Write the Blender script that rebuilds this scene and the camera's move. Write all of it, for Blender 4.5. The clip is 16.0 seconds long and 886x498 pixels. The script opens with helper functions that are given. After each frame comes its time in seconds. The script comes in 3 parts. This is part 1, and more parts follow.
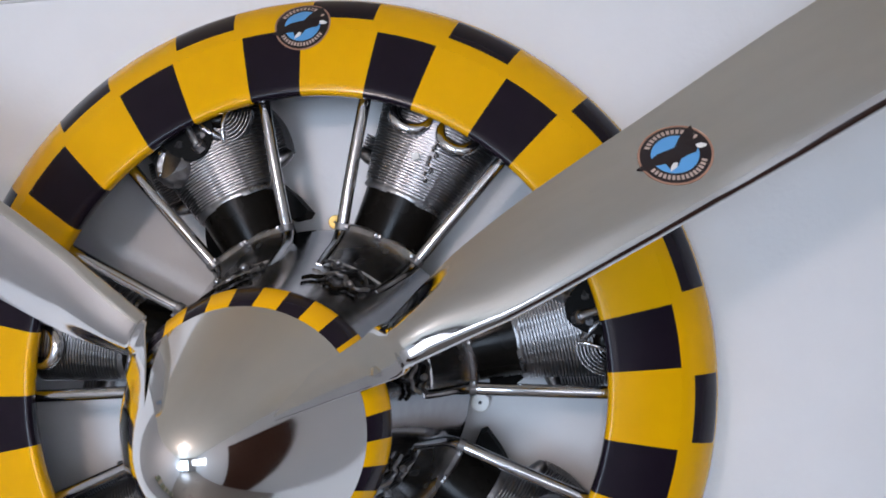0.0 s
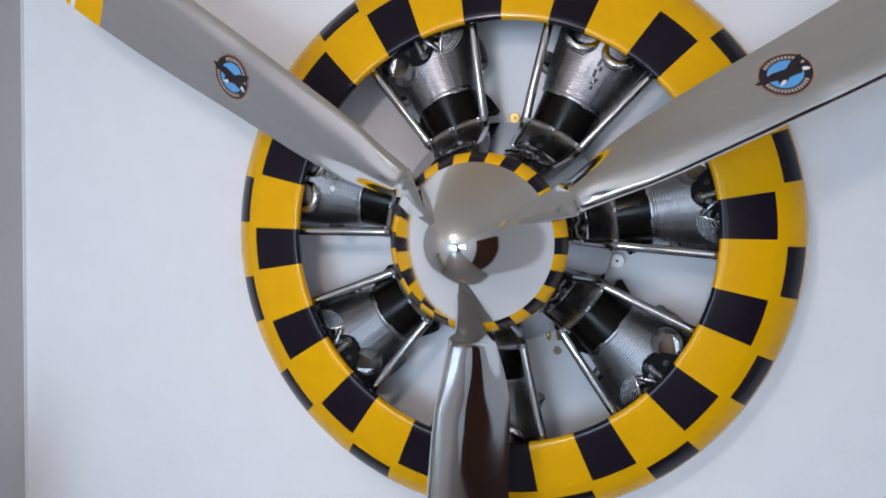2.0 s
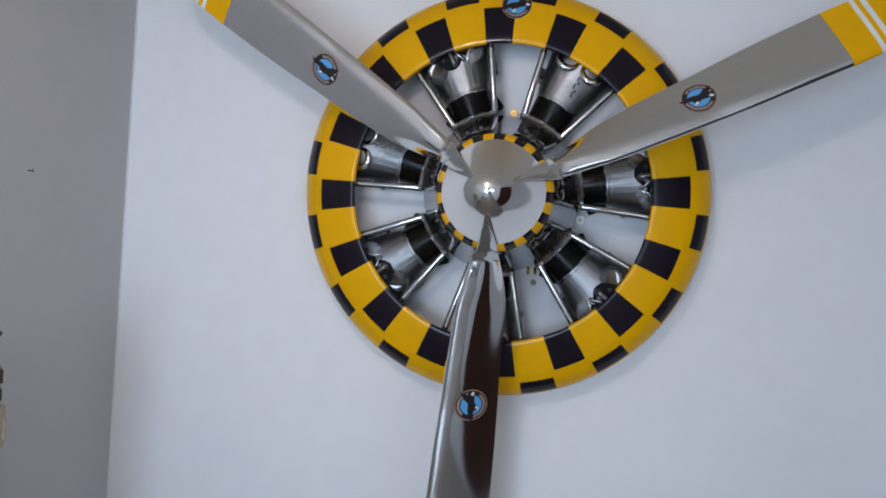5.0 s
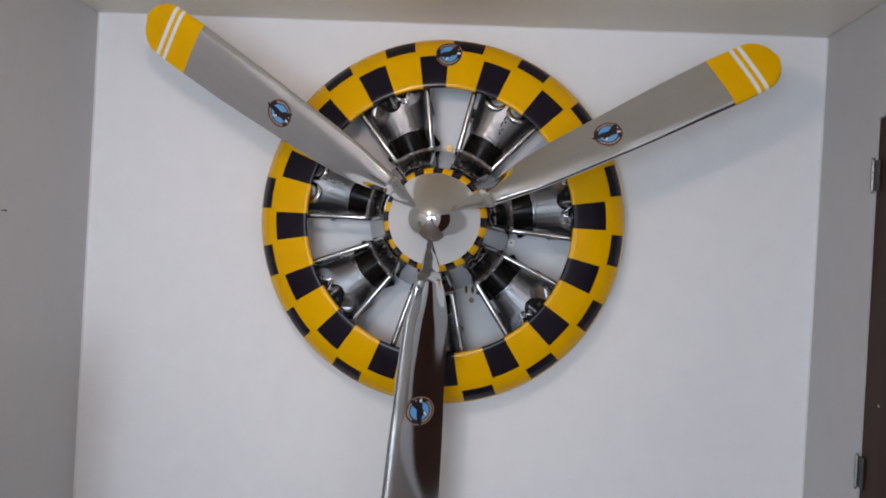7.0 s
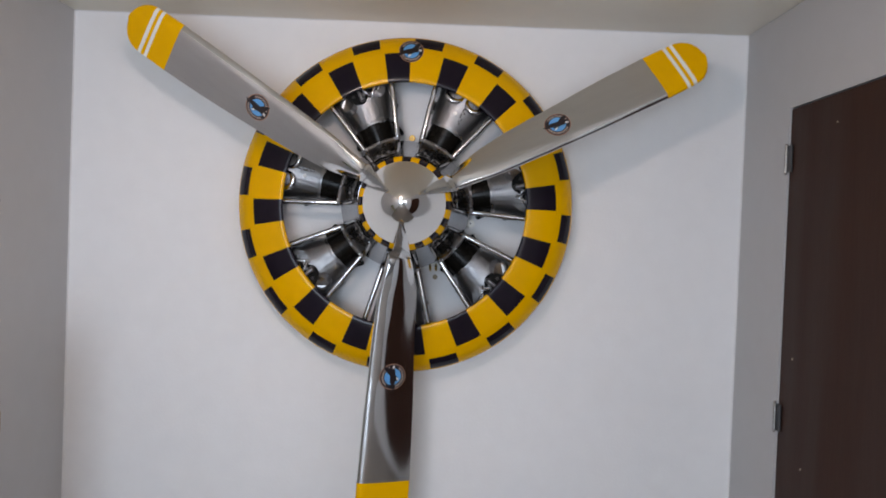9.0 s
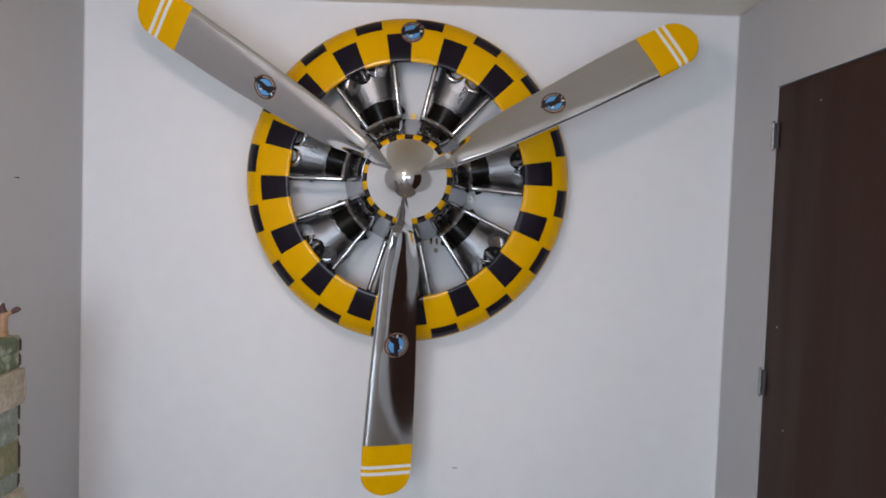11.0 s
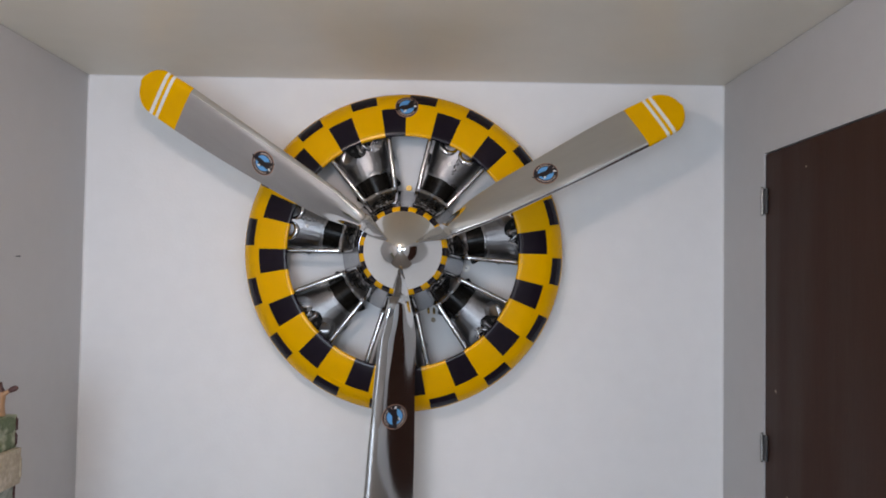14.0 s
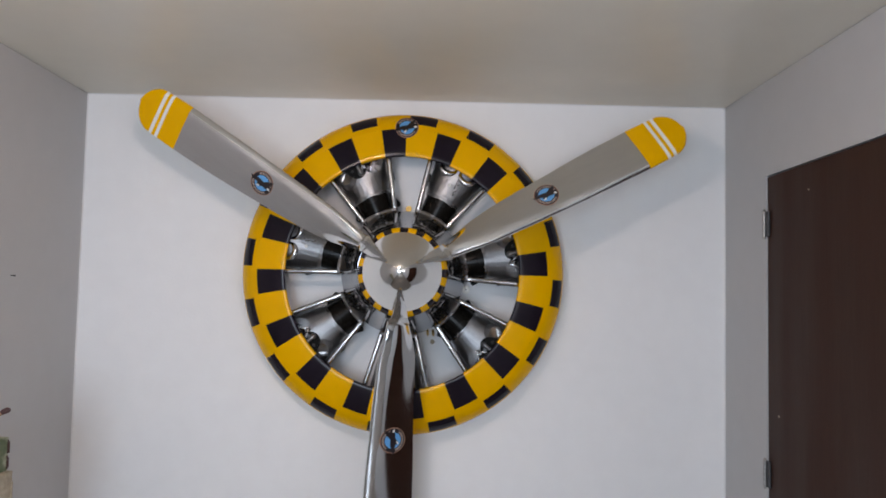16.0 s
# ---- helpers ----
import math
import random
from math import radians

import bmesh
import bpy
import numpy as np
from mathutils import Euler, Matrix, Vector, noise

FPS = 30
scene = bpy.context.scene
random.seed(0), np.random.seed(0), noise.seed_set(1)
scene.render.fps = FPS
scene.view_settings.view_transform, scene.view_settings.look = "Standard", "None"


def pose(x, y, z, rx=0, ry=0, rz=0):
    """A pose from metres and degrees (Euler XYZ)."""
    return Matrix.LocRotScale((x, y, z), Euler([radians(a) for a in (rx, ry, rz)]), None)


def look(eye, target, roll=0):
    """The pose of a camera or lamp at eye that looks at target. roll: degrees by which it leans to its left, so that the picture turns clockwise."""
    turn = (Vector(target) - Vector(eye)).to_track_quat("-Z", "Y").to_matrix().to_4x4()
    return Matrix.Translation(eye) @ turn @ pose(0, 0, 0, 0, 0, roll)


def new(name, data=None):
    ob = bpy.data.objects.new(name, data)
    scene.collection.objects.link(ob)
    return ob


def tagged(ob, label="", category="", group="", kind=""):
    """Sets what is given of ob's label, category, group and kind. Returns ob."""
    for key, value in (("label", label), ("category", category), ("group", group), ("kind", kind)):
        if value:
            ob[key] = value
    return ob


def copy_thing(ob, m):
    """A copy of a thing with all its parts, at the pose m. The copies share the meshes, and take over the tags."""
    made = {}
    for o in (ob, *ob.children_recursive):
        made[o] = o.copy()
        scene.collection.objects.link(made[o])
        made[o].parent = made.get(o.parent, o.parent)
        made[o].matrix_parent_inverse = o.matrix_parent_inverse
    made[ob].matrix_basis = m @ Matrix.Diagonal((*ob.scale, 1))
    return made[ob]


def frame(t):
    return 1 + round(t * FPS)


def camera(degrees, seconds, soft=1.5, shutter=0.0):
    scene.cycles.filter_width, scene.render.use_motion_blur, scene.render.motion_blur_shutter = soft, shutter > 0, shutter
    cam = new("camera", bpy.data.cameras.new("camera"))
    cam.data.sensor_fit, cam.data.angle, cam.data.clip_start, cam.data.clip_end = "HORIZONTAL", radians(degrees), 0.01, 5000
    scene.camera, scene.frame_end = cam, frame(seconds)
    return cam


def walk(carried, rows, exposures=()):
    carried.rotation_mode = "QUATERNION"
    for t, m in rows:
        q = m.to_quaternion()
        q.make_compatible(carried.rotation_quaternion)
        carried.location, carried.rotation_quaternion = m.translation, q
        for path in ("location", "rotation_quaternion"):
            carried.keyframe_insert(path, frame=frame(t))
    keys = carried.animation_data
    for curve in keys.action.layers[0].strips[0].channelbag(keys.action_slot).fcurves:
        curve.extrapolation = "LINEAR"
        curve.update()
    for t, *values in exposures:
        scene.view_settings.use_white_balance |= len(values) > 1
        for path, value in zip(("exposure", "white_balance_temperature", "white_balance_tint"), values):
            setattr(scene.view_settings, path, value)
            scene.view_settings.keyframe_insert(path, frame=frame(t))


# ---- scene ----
cam = camera(59.4, 16.0, 1.8)
PATH = [
    (0, (0.293, -1.347, 1.806), (0.153, 0.645, 1.922), -3.0),
    (0.5, (0.274, -1.434, 1.801), (0.057, 0.554, 1.814), -3.3),
    (1, (0.245, -1.56, 1.769), (-0.011, 0.424, 1.751), 0.4),
    (1.5, (0.228, -1.733, 1.742), (-0.05, 0.246, 1.683), 1.0),
    (2, (0.239, -1.795, 1.717), (-0.188, 0.157, 1.63), 0.8),
    (2.5, (0.232, -1.903, 1.685), (-0.101, 0.068, 1.606), 1.1),
    (3, (0.193, -2.07, 1.641), (-0.02, -0.084, 1.548), 2.8),
    (3.5, (0.224, -2.187, 1.62), (-0.042, -0.208, 1.501), 3.6),
    (3.7, (0.258, -2.225, 1.611), (-0.093, -0.259, 1.491), 4.0),
    (5.8, (0.156, -2.614, 1.615), (-0.049, -0.625, 1.56), 3.6),
    (6, (0.163, -2.627, 1.608), (-0.008, -0.635, 1.57), 2.9),
    (6.5, (0.194, -2.677, 1.605), (0.071, -0.681, 1.579), 3.7),
    (7, (0.193, -2.763, 1.597), (0.06, -0.767, 1.589), 3.1),
    (7.5, (0.155, -2.851, 1.587), (0.069, -0.853, 1.583), 2.4),
    (8, (0.14, -2.922, 1.576), (0.104, -0.922, 1.571), 1.7),
    (8.5, (0.115, -2.971, 1.567), (0.135, -0.971, 1.553), 1.5),
    (9, (0.129, -3.015, 1.581), (0.141, -1.015, 1.54), 2.1),
    (9.2, (0.139, -3.04, 1.593), (0.123, -1.041, 1.527), 1.9),
    (11.5, (0.115, -3.135, 1.563), (0.149, -1.138, 1.465), 1.8),
    (12, (0.117, -3.138, 1.56), (0.166, -1.14, 1.476), 1.6),
    (12.5, (0.116, -3.137, 1.565), (0.179, -1.139, 1.493), 1.7),
    (13, (0.119, -3.143, 1.571), (0.162, -1.144, 1.534), 1.9),
    (13.5, (0.106, -3.152, 1.568), (0.143, -1.152, 1.593), 1.4),
    (14, (0.131, -3.157, 1.59), (0.146, -1.158, 1.658), 0.9),
    (14.5, (0.132, -3.163, 1.603), (0.142, -1.165, 1.695), 1.4),
    (15, (0.123, -3.15, 1.594), (0.135, -1.153, 1.701), 1.7),
    (15.5, (0.128, -3.136, 1.605), (0.138, -1.139, 1.713), 1.5),
    (16, (0.125, -3.134, 1.598), (0.144, -1.137, 1.716), 1.2),
]
EXPOSURES = [(0, 0.33, 6550, 22), (1, 0.32, 6450, 21), (2, 0.29, 6400, 20), (2.5, 0.17, 6400, 20), (3.5, 0.09, 6250, 20), (6, -0.08, 6650, 18), (7, -0.04, 7050, 22), (9, -0.05, 7150, 22.5), (12, -0.03, 7050, 23), (14.5, -0.03, 7150, 22), (16, -0.03, 7150, 22)]
walk(cam, [(t, look(eye, target, roll)) for t, eye, target, roll in PATH], EXPOSURES)

# ---- world, light ----
world = bpy.data.worlds.new("sky")
scene.world = world
world.use_nodes = True
wn = world.node_tree.nodes
sky = wn.new("ShaderNodeTexSky")
sky.sky_type, sky.sun_disc = "NISHITA", False
sky.sun_elevation, sky.sun_rotation = radians(38), radians(200)
wn["Background"].inputs["Strength"].default_value = 0.1
world.node_tree.links.new(sky.outputs["Color"], wn["Background"].inputs["Color"])

ZC = 1.68                       # height of the hub
XL, XR, CEIL, BACK = -1.30, 1.297, 2.385, -5.2
WIN = (-1.20, 0.05, 0.40, 1.95)  # window behind: x0, x1, z0, z1
WIN2 = (-4.6, -2.5, 1.20, 1.95)  # side window in the east wall: y0, y1, z0, z1


def area(name, m, sx, sy, watts, colour):
    lamp = bpy.data.lights.new(name, "AREA")
    lamp.shape, lamp.size, lamp.size_y, lamp.energy, lamp.color = "RECTANGLE", sx, sy, watts, colour
    ob = new(name, lamp)
    ob.matrix_world = m
    return ob


area("window_daylight", look(((WIN[0] + WIN[1]) / 2, BACK + 0.05, (WIN[2] + WIN[3]) / 2), (-0.3, 0, 0.9)), WIN[1] - WIN[0], WIN[3] - WIN[2], 77, (0.60, 0.82, 1.0))
area("side_window_daylight", look((XR - 0.02, (WIN2[0] + WIN2[1]) / 2, (WIN2[2] + WIN2[3]) / 2), (XL, -1.6, 0.8)), WIN2[1] - WIN2[0], WIN2[3] - WIN2[2], 15, (0.84, 0.92, 1.0))
LAMP = (-0.25, -1.97, 2.23)       # globe lamp under the ceiling, behind and above the eye
globe_light = bpy.data.lights.new("ceiling_lamp_light", "POINT")
globe_light.energy, globe_light.shadow_soft_size, globe_light.color = 22, 0.09, (1.0, 0.89, 0.82)
new("ceiling_lamp_light", globe_light).location = LAMP


# ---- materials ----
def mat(name, colour, rough=0.5, metal=0.0, var=0.06, scale=12.0, bump=0.0, bscale=60.0, rvar=0.08, stretch=(1, 1, 1), coat=0.0, rand=0.0, spec=0.5):
    m = bpy.data.materials.new(name)
    m.use_nodes = True
    n, l = m.node_tree.nodes, m.node_tree.links
    b = n["Principled BSDF"]
    b.inputs["Metallic"].default_value = metal
    b.inputs["Coat Weight"].default_value = coat
    b.inputs["Specular IOR Level"].default_value = spec
    b.inputs["Coat Roughness"].default_value = 0.08
    co = n.new("ShaderNodeTexCoord")
    mp = n.new("ShaderNodeMapping")
    mp.inputs["Scale"].default_value = stretch
    l.new(co.outputs["Object"], mp.inputs["Vector"])
    big, small = n.new("ShaderNodeTexNoise"), n.new("ShaderNodeTexNoise")
    big.inputs["Scale"].default_value, small.inputs["Scale"].default_value = scale * 0.2, scale * 3
    big.inputs["Detail"].default_value, small.inputs["Detail"].default_value = 4, 6
    mix = n.new("ShaderNodeMath")
    mix.operation = "ADD"
    for t in (big, small):
        l.new(mp.outputs["Vector"], t.inputs["Vector"])
    l.new(big.outputs["Fac"], mix.inputs[0])
    l.new(small.outputs["Fac"], mix.inputs[1])
    ramp = n.new("ShaderNodeMapRange")
    ramp.inputs["From Min"].default_value, ramp.inputs["From Max"].default_value = 0.6, 1.4
    ramp.inputs["To Min"].default_value, ramp.inputs["To Max"].default_value = 1 - var, 1 + var
    l.new(mix.outputs[0], ramp.inputs["Value"])
    hsv = n.new("ShaderNodeHueSaturation")
    hsv.inputs["Color"].default_value = (*colour, 1)
    fac = ramp.outputs["Result"]
    if rand:
        oi, rr, mul = n.new("ShaderNodeObjectInfo"), n.new("ShaderNodeMapRange"), n.new("ShaderNodeMath")
        rr.inputs["To Min"].default_value, rr.inputs["To Max"].default_value = 1 - rand, 1 + rand
        mul.operation = "MULTIPLY"
        l.new(oi.outputs["Random"], rr.inputs["Value"])
        l.new(rr.outputs["Result"], mul.inputs[0])
        l.new(fac, mul.inputs[1])
        fac = mul.outputs[0]
    l.new(fac, hsv.inputs["Value"])
    l.new(hsv.outputs["Color"], b.inputs["Base Color"])
    rr = n.new("ShaderNodeMapRange")
    rr.inputs["From Min"].default_value, rr.inputs["From Max"].default_value = 0.35, 0.65
    rr.inputs["To Min"].default_value, rr.inputs["To Max"].default_value = max(0.01, rough - rvar), rough + rvar
    l.new(big.outputs["Fac"], rr.inputs["Value"])
    l.new(rr.outputs["Result"], b.inputs["Roughness"])
    if bump:
        bt, bn = n.new("ShaderNodeTexNoise"), n.new("ShaderNodeBump")
        bt.inputs["Scale"].default_value, bt.inputs["Detail"].default_value = bscale, 5
        bn.inputs["Strength"].default_value, bn.inputs["Distance"].default_value = bump, 0.004
        l.new(mp.outputs["Vector"], bt.inputs["Vector"])
        l.new(bt.outputs["Fac"], bn.inputs["Height"])
        l.new(bn.outputs["Normal"], b.inputs["Normal"])
    return m


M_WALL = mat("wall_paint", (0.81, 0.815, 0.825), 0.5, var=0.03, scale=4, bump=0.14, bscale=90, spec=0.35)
# Darker than M_WALL: the weaker light on the side walls is in this grey.
M_SIDE = mat("side_wall_dimmed", (0.47, 0.475, 0.485), 0.5, var=0.03, scale=4, bump=0.14, bscale=90, spec=0.35)
M_CEIL = mat("ceiling_paint", (0.74, 0.70, 0.61), 0.42, var=0.03, scale=3, bump=0.10, bscale=12, spec=0.35)
M_FLOOR = mat("floor_tile", (0.20, 0.175, 0.155), 0.35, var=0.12, scale=6)
# Rear wall stays out of view; its dark grey keeps bounced light down.
M_REAR = mat("rear_wall_low_bounce", (0.26, 0.26, 0.27), 0.5, var=0.03, scale=4, bump=0.14, bscale=90, spec=0.35)
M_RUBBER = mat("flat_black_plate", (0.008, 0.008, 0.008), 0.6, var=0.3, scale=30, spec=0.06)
M_DOOR = mat("door_stain", (0.040, 0.0165, 0.0105), 0.5, var=0.13, scale=7, bump=0.06, bscale=25, stretch=(1, 5, 0.5), spec=0.12)
M_STEEL = mat("hinge_steel", (0.36, 0.35, 0.34), 0.4, 1.0, var=0.4, scale=60)
M_YEL = mat("yellow_paint", (0.83, 0.422, 0.0005), 0.16, var=0.04, scale=8, bump=0.03, bscale=40, spec=0.2)
M_BLK = mat("black_paint", (0.012, 0.008, 0.014), 0.18, var=0.2, scale=8, bump=0.03, bscale=40, spec=0.2)
M_CHROME = mat("polished_spinner", (0.80, 0.79, 0.77), 0.07, 1.0, var=0.02, scale=5, rvar=0.015)
M_BLADE = mat("polished_blade", (0.765, 0.77, 0.775), 0.10, 1.0, var=0.06, scale=14, rvar=0.05, bump=0.10, bscale=11, stretch=(0.16, 1, 1))
M_TUBE = mat("chrome_tube", (0.52, 0.52, 0.53), 0.13, 1.0, var=0.1, scale=30, rvar=0.06)
M_HEAD = mat("cast_aluminium", (0.36, 0.36, 0.37), 0.34, 1.0, var=0.5, scale=26, bump=0.35, bscale=120, rvar=0.1)
M_CASE = mat("crankcase_metal", (0.37, 0.375, 0.39), 0.16, 1.0, var=0.15, scale=18, bump=0.05, bscale=60)
M_FLANGE = mat("turned_flange", (0.40, 0.40, 0.41), 0.26, 1.0, var=0.3, scale=22, bump=0.12, bscale=40)
M_SKIRT = mat("worn_dark_metal", (0.30, 0.30, 0.31), 0.30, 0.95, var=0.45, scale=34, bump=0.5, bscale=60, stretch=(1, 1, 2.5))
M_BAND = mat("bright_band", (0.66, 0.66, 0.67), 0.2, 1.0, var=0.2, scale=40)
M_DARK = mat("dark_steel", (0.06, 0.06, 0.063), 0.35, 0.7, var=0.3, scale=30, bump=0.3, bscale=70)
M_BARREL = mat("black_barrel", (0.006, 0.005, 0.004), 0.22, 0.0, var=0.3, scale=40, spec=0.10)
M_WHITE = mat("white_stripe", (0.80, 0.79, 0.76), 0.3, var=0.02)
M_BLUE = mat("decal_blue", (0.10, 0.36, 0.70), 0.3, var=0.05)
M_INK = mat("decal_black", (0.016, 0.010, 0.012), 0.3, var=0.1)
M_COPPER = mat("decal_copper", (0.36, 0.20, 0.14), 0.35, var=0.1)
M_TAN = mat("decal_letter_tan", (0.50, 0.38, 0.32), 0.35, var=0.1)
M_BRASS = mat("amber_tab", (0.80, 0.52, 0.12), 0.12, 0.9, var=0.15, scale=60)
M_AMBER = mat("amber_plastic", (0.52, 0.34, 0.08), 0.35, 0.35, var=0.15, scale=60)
# Near-white colour carries the bright reflection of a glossy brass tab.
M_TAB = mat("tab_reflection_white", (0.92, 0.90, 0.84), 0.25, 0.0, var=0.06, scale=60)
M_CREAM = mat("cream_card", (0.36, 0.30, 0.22), 0.7, var=0.3, scale=22, bump=0.4, bscale=60, rand=0.1)
M_WOOD = mat("carved_wood", (0.34, 0.19, 0.10), 0.5, var=0.3, scale=30)
M_WOODDK = mat("burnt_wood", (0.06, 0.02, 0.018), 0.5, var=0.3, scale=30)
M_GLASS = bpy.data.materials.new("pane_glass")
M_GLASS.use_nodes = True
M_GLASS.node_tree.nodes["Principled BSDF"].inputs["Transmission Weight"].default_value = 1
M_GLASS.node_tree.nodes["Principled BSDF"].inputs["Roughness"].default_value = 0.02


# ---- building helpers ----
def part(name, bm, material, parent=None, label="", smooth=0.0):
    me = bpy.data.meshes.new(name)
    bm.normal_update()
    bm.to_mesh(me)
    bm.free()
    for m in (material if isinstance(material, (list, tuple)) else [material]):
        me.materials.append(m)
    if smooth:
        me.shade_smooth()
        me.set_sharp_from_angle(angle=radians(smooth))
    ob = new(name, me)
    if parent is not None:
        ob.parent = parent
    if label:
        tagged(ob, label)
    return ob


def share(name, ob, m, parent):
    o = new(name, ob.data)
    o.parent = parent
    o.matrix_basis = m
    return o


def box(bm, x0, x1, y0, y1, z0, z1, bevel=0.0):
    geo = bmesh.ops.create_cube(bm, size=1, matrix=Matrix.Translation(((x0 + x1) / 2, (y0 + y1) / 2, (z0 + z1) / 2)) @ Matrix.Diagonal((x1 - x0, y1 - y0, z1 - z0, 1)))
    if bevel:
        vs = set(geo["verts"])
        bmesh.ops.bevel(bm, geom=[e for e in bm.edges if e.verts[0] in vs], offset=bevel, segments=2, affect="EDGES", profile=0.5)
    return bm


def tube(bm, pts, radii, seg=14, caps=True, ellipse=1.0):
    """A swept round section through points; radii one for each."""
    rings = []
    for i, p in enumerate(pts):
        a, b = Vector(pts[max(0, i - 1)]), Vector(pts[min(len(pts) - 1, i + 1)])
        d = (b - a).normalized()
        s = d.cross(Vector((0, 1, 0)))
        s = s.normalized() if s.length > 1e-3 else Vector((1, 0, 0))
        t = d.cross(s).normalized()
        r = radii[i] if isinstance(radii, (list, tuple)) else radii
        rings.append([bm.verts.new(Vector(p) + s * r * math.cos(2 * math.pi * k / seg) + t * r * ellipse * math.sin(2 * math.pi * k / seg)) for k in range(seg)])
    for q, r in zip(rings, rings[1:]):
        for k in range(seg):
            bm.faces.new((q[k], q[(k + 1) % seg], r[(k + 1) % seg], r[k]))
    if caps:
        bm.faces.new(list(reversed(rings[0])))
        bm.faces.new(rings[-1])
    bmesh.ops.recalc_face_normals(bm, faces=bm.faces)
    return bm


def lathe(bm, prof, seg=96, a0=0.0, a1=360.0, close=False):
    """Turns (radius, forward) pairs about the hub axis, forward being -y."""
    full = abs(a1 - a0) >= 359.9
    n = seg if full else seg + 1
    cols = [[bm.verts.new((r * math.cos(radians(a0 + (a1 - a0) * k / seg)), -w, r * math.sin(radians(a0 + (a1 - a0) * k / seg)))) for r, w in prof] for k in range(n)]
    m = len(prof)
    for k in range(seg):
        c, d = cols[k], cols[(k + 1) % n]
        for i in range(m if close else m - 1):
            j = (i + 1) % m
            bm.faces.new((c[i], c[j], d[j], d[i]))
    bmesh.ops.recalc_face_normals(bm, faces=bm.faces)
    return bm


def place(u, v, w):
    """Radial, tangential, forward -> local point of a radial part that points along +x."""
    return Vector((u, -w, v))


def spin(deg):
    """Turn about the hub axis, from +x upwards by that angle."""
    return Matrix.Rotation(radians(-deg), 4, "Y")


def struct(ob, label, category):
    return tagged(ob, label, category, kind="structure")


# ---- the room ----
T = 0.12
struct(part("wall_north", box(bmesh.new(), XL - T, XR + T, 0, T, 0, CEIL), M_WALL), "smooth white painted wall behind the engine display", "wall")
struct(part("wall_west", box(bmesh.new(), XL - T, XL, BACK, -0.001, 0, CEIL), M_SIDE), "plain side wall, toned grey for the dimmer light on it", "wall")
DY0, DY1, DZ = -0.396, -1.236, 2.044   # door opening
bm = bmesh.new()
box(bm, XR, XR + T, DY0, -0.001, 0, CEIL)
box(bm, XR, XR + T, DY1, DY0, DZ, CEIL)
box(bm, XR, XR + T, WIN2[1], DY1, 0, CEIL)
box(bm, XR, XR + T, BACK, WIN2[0], 0, CEIL)
box(bm, XR, XR + T, WIN2[0], WIN2[1], 0, WIN2[2])
box(bm, XR, XR + T, WIN2[0], WIN2[1], WIN2[3], CEIL)
struct(part("wall_east", bm, M_SIDE), "side wall with a doorway, toned grey for the dimmer light", "wall")
bm = bmesh.new()
box(bm, XL, WIN[0], BACK - T, BACK, 0, CEIL)
box(bm, WIN[1], XR, BACK - T, BACK, 0, CEIL)
box(bm, WIN[0], WIN[1], BACK - T, BACK, 0, WIN[2])
box(bm, WIN[0], WIN[1], BACK - T, BACK, WIN[3], CEIL)
struct(part("wall_south", bm, M_REAR), "unseen rear wall with the window, darkened to cut bounced light", "wall")
struct(part("floor", box(bmesh.new(), XL - T, XR + T, BACK - T, T, -0.1, -0.002), M_FLOOR), "brown floor of the room", "floor")
struct(part("ceiling", box(bmesh.new(), XL - T, XR + T, BACK - T, T, CEIL + 0.002, CEIL + 0.1), M_CEIL), "cream painted flat ceiling", "ceiling")

# white paint carried a little round the corners
for name, dims in (("trim_west", (XL, XL + 0.0015, -0.011, -0.0005, 0, CEIL - 0.003)), ("trim_east", (XR - 0.0015, XR, -0.011, -0.0005, 0, CEIL - 0.003)), ("trim_top", (XL + 0.002, XR - 0.002, -0.009, -0.0005, CEIL - 0.0015, CEIL + 0.001))):
    struct(part(name, box(bmesh.new(), *dims), M_WALL), "thin white painted edge along the corner", "trim")

window = struct(new("window_1"), "white framed window that lets daylight in", "window")
bm = bmesh.new()
fw = 0.05
for x0, x1, z0, z1 in ((WIN[0], WIN[0] + fw, WIN[2], WIN[3]), (WIN[1] - fw, WIN[1], WIN[2], WIN[3]), (WIN[0] + fw, WIN[1] - fw, WIN[2], WIN[2] + fw), (WIN[0] + fw, WIN[1] - fw, WIN[3] - fw, WIN[3]), (-0.60, -0.55, WIN[2] + fw, WIN[3] - fw)):
    box(bm, x0, x1, BACK - 0.08, BACK - 0.02, z0, z1)
part("window_frame", bm, M_WHITE, window)
for x0, x1 in ((WIN[0] + fw, -0.60), (-0.55, WIN[1] - fw)):
    part("pane", box(bmesh.new(), x0, x1, BACK - 0.055, BACK - 0.049, WIN[2] + fw, WIN[3] - fw), M_GLASS, window).visible_shadow = False

window = struct(new("window_2"), "long white framed window high in the side wall", "window")
bm = bmesh.new()
ym = (WIN2[0] + WIN2[1]) / 2
for y0, y1, z0, z1 in ((WIN2[0], WIN2[0] + fw, WIN2[2], WIN2[3]), (WIN2[1] - fw, WIN2[1], WIN2[2], WIN2[3]), (WIN2[0] + fw, WIN2[1] - fw, WIN2[2], WIN2[2] + fw), (WIN2[0] + fw, WIN2[1] - fw, WIN2[3] - fw, WIN2[3]), (ym - 0.025, ym + 0.025, WIN2[2] + fw, WIN2[3] - fw)):
    box(bm, XR + 0.02, XR + 0.08, y0, y1, z0, z1)
part("window_frame", bm, M_WHITE, window)
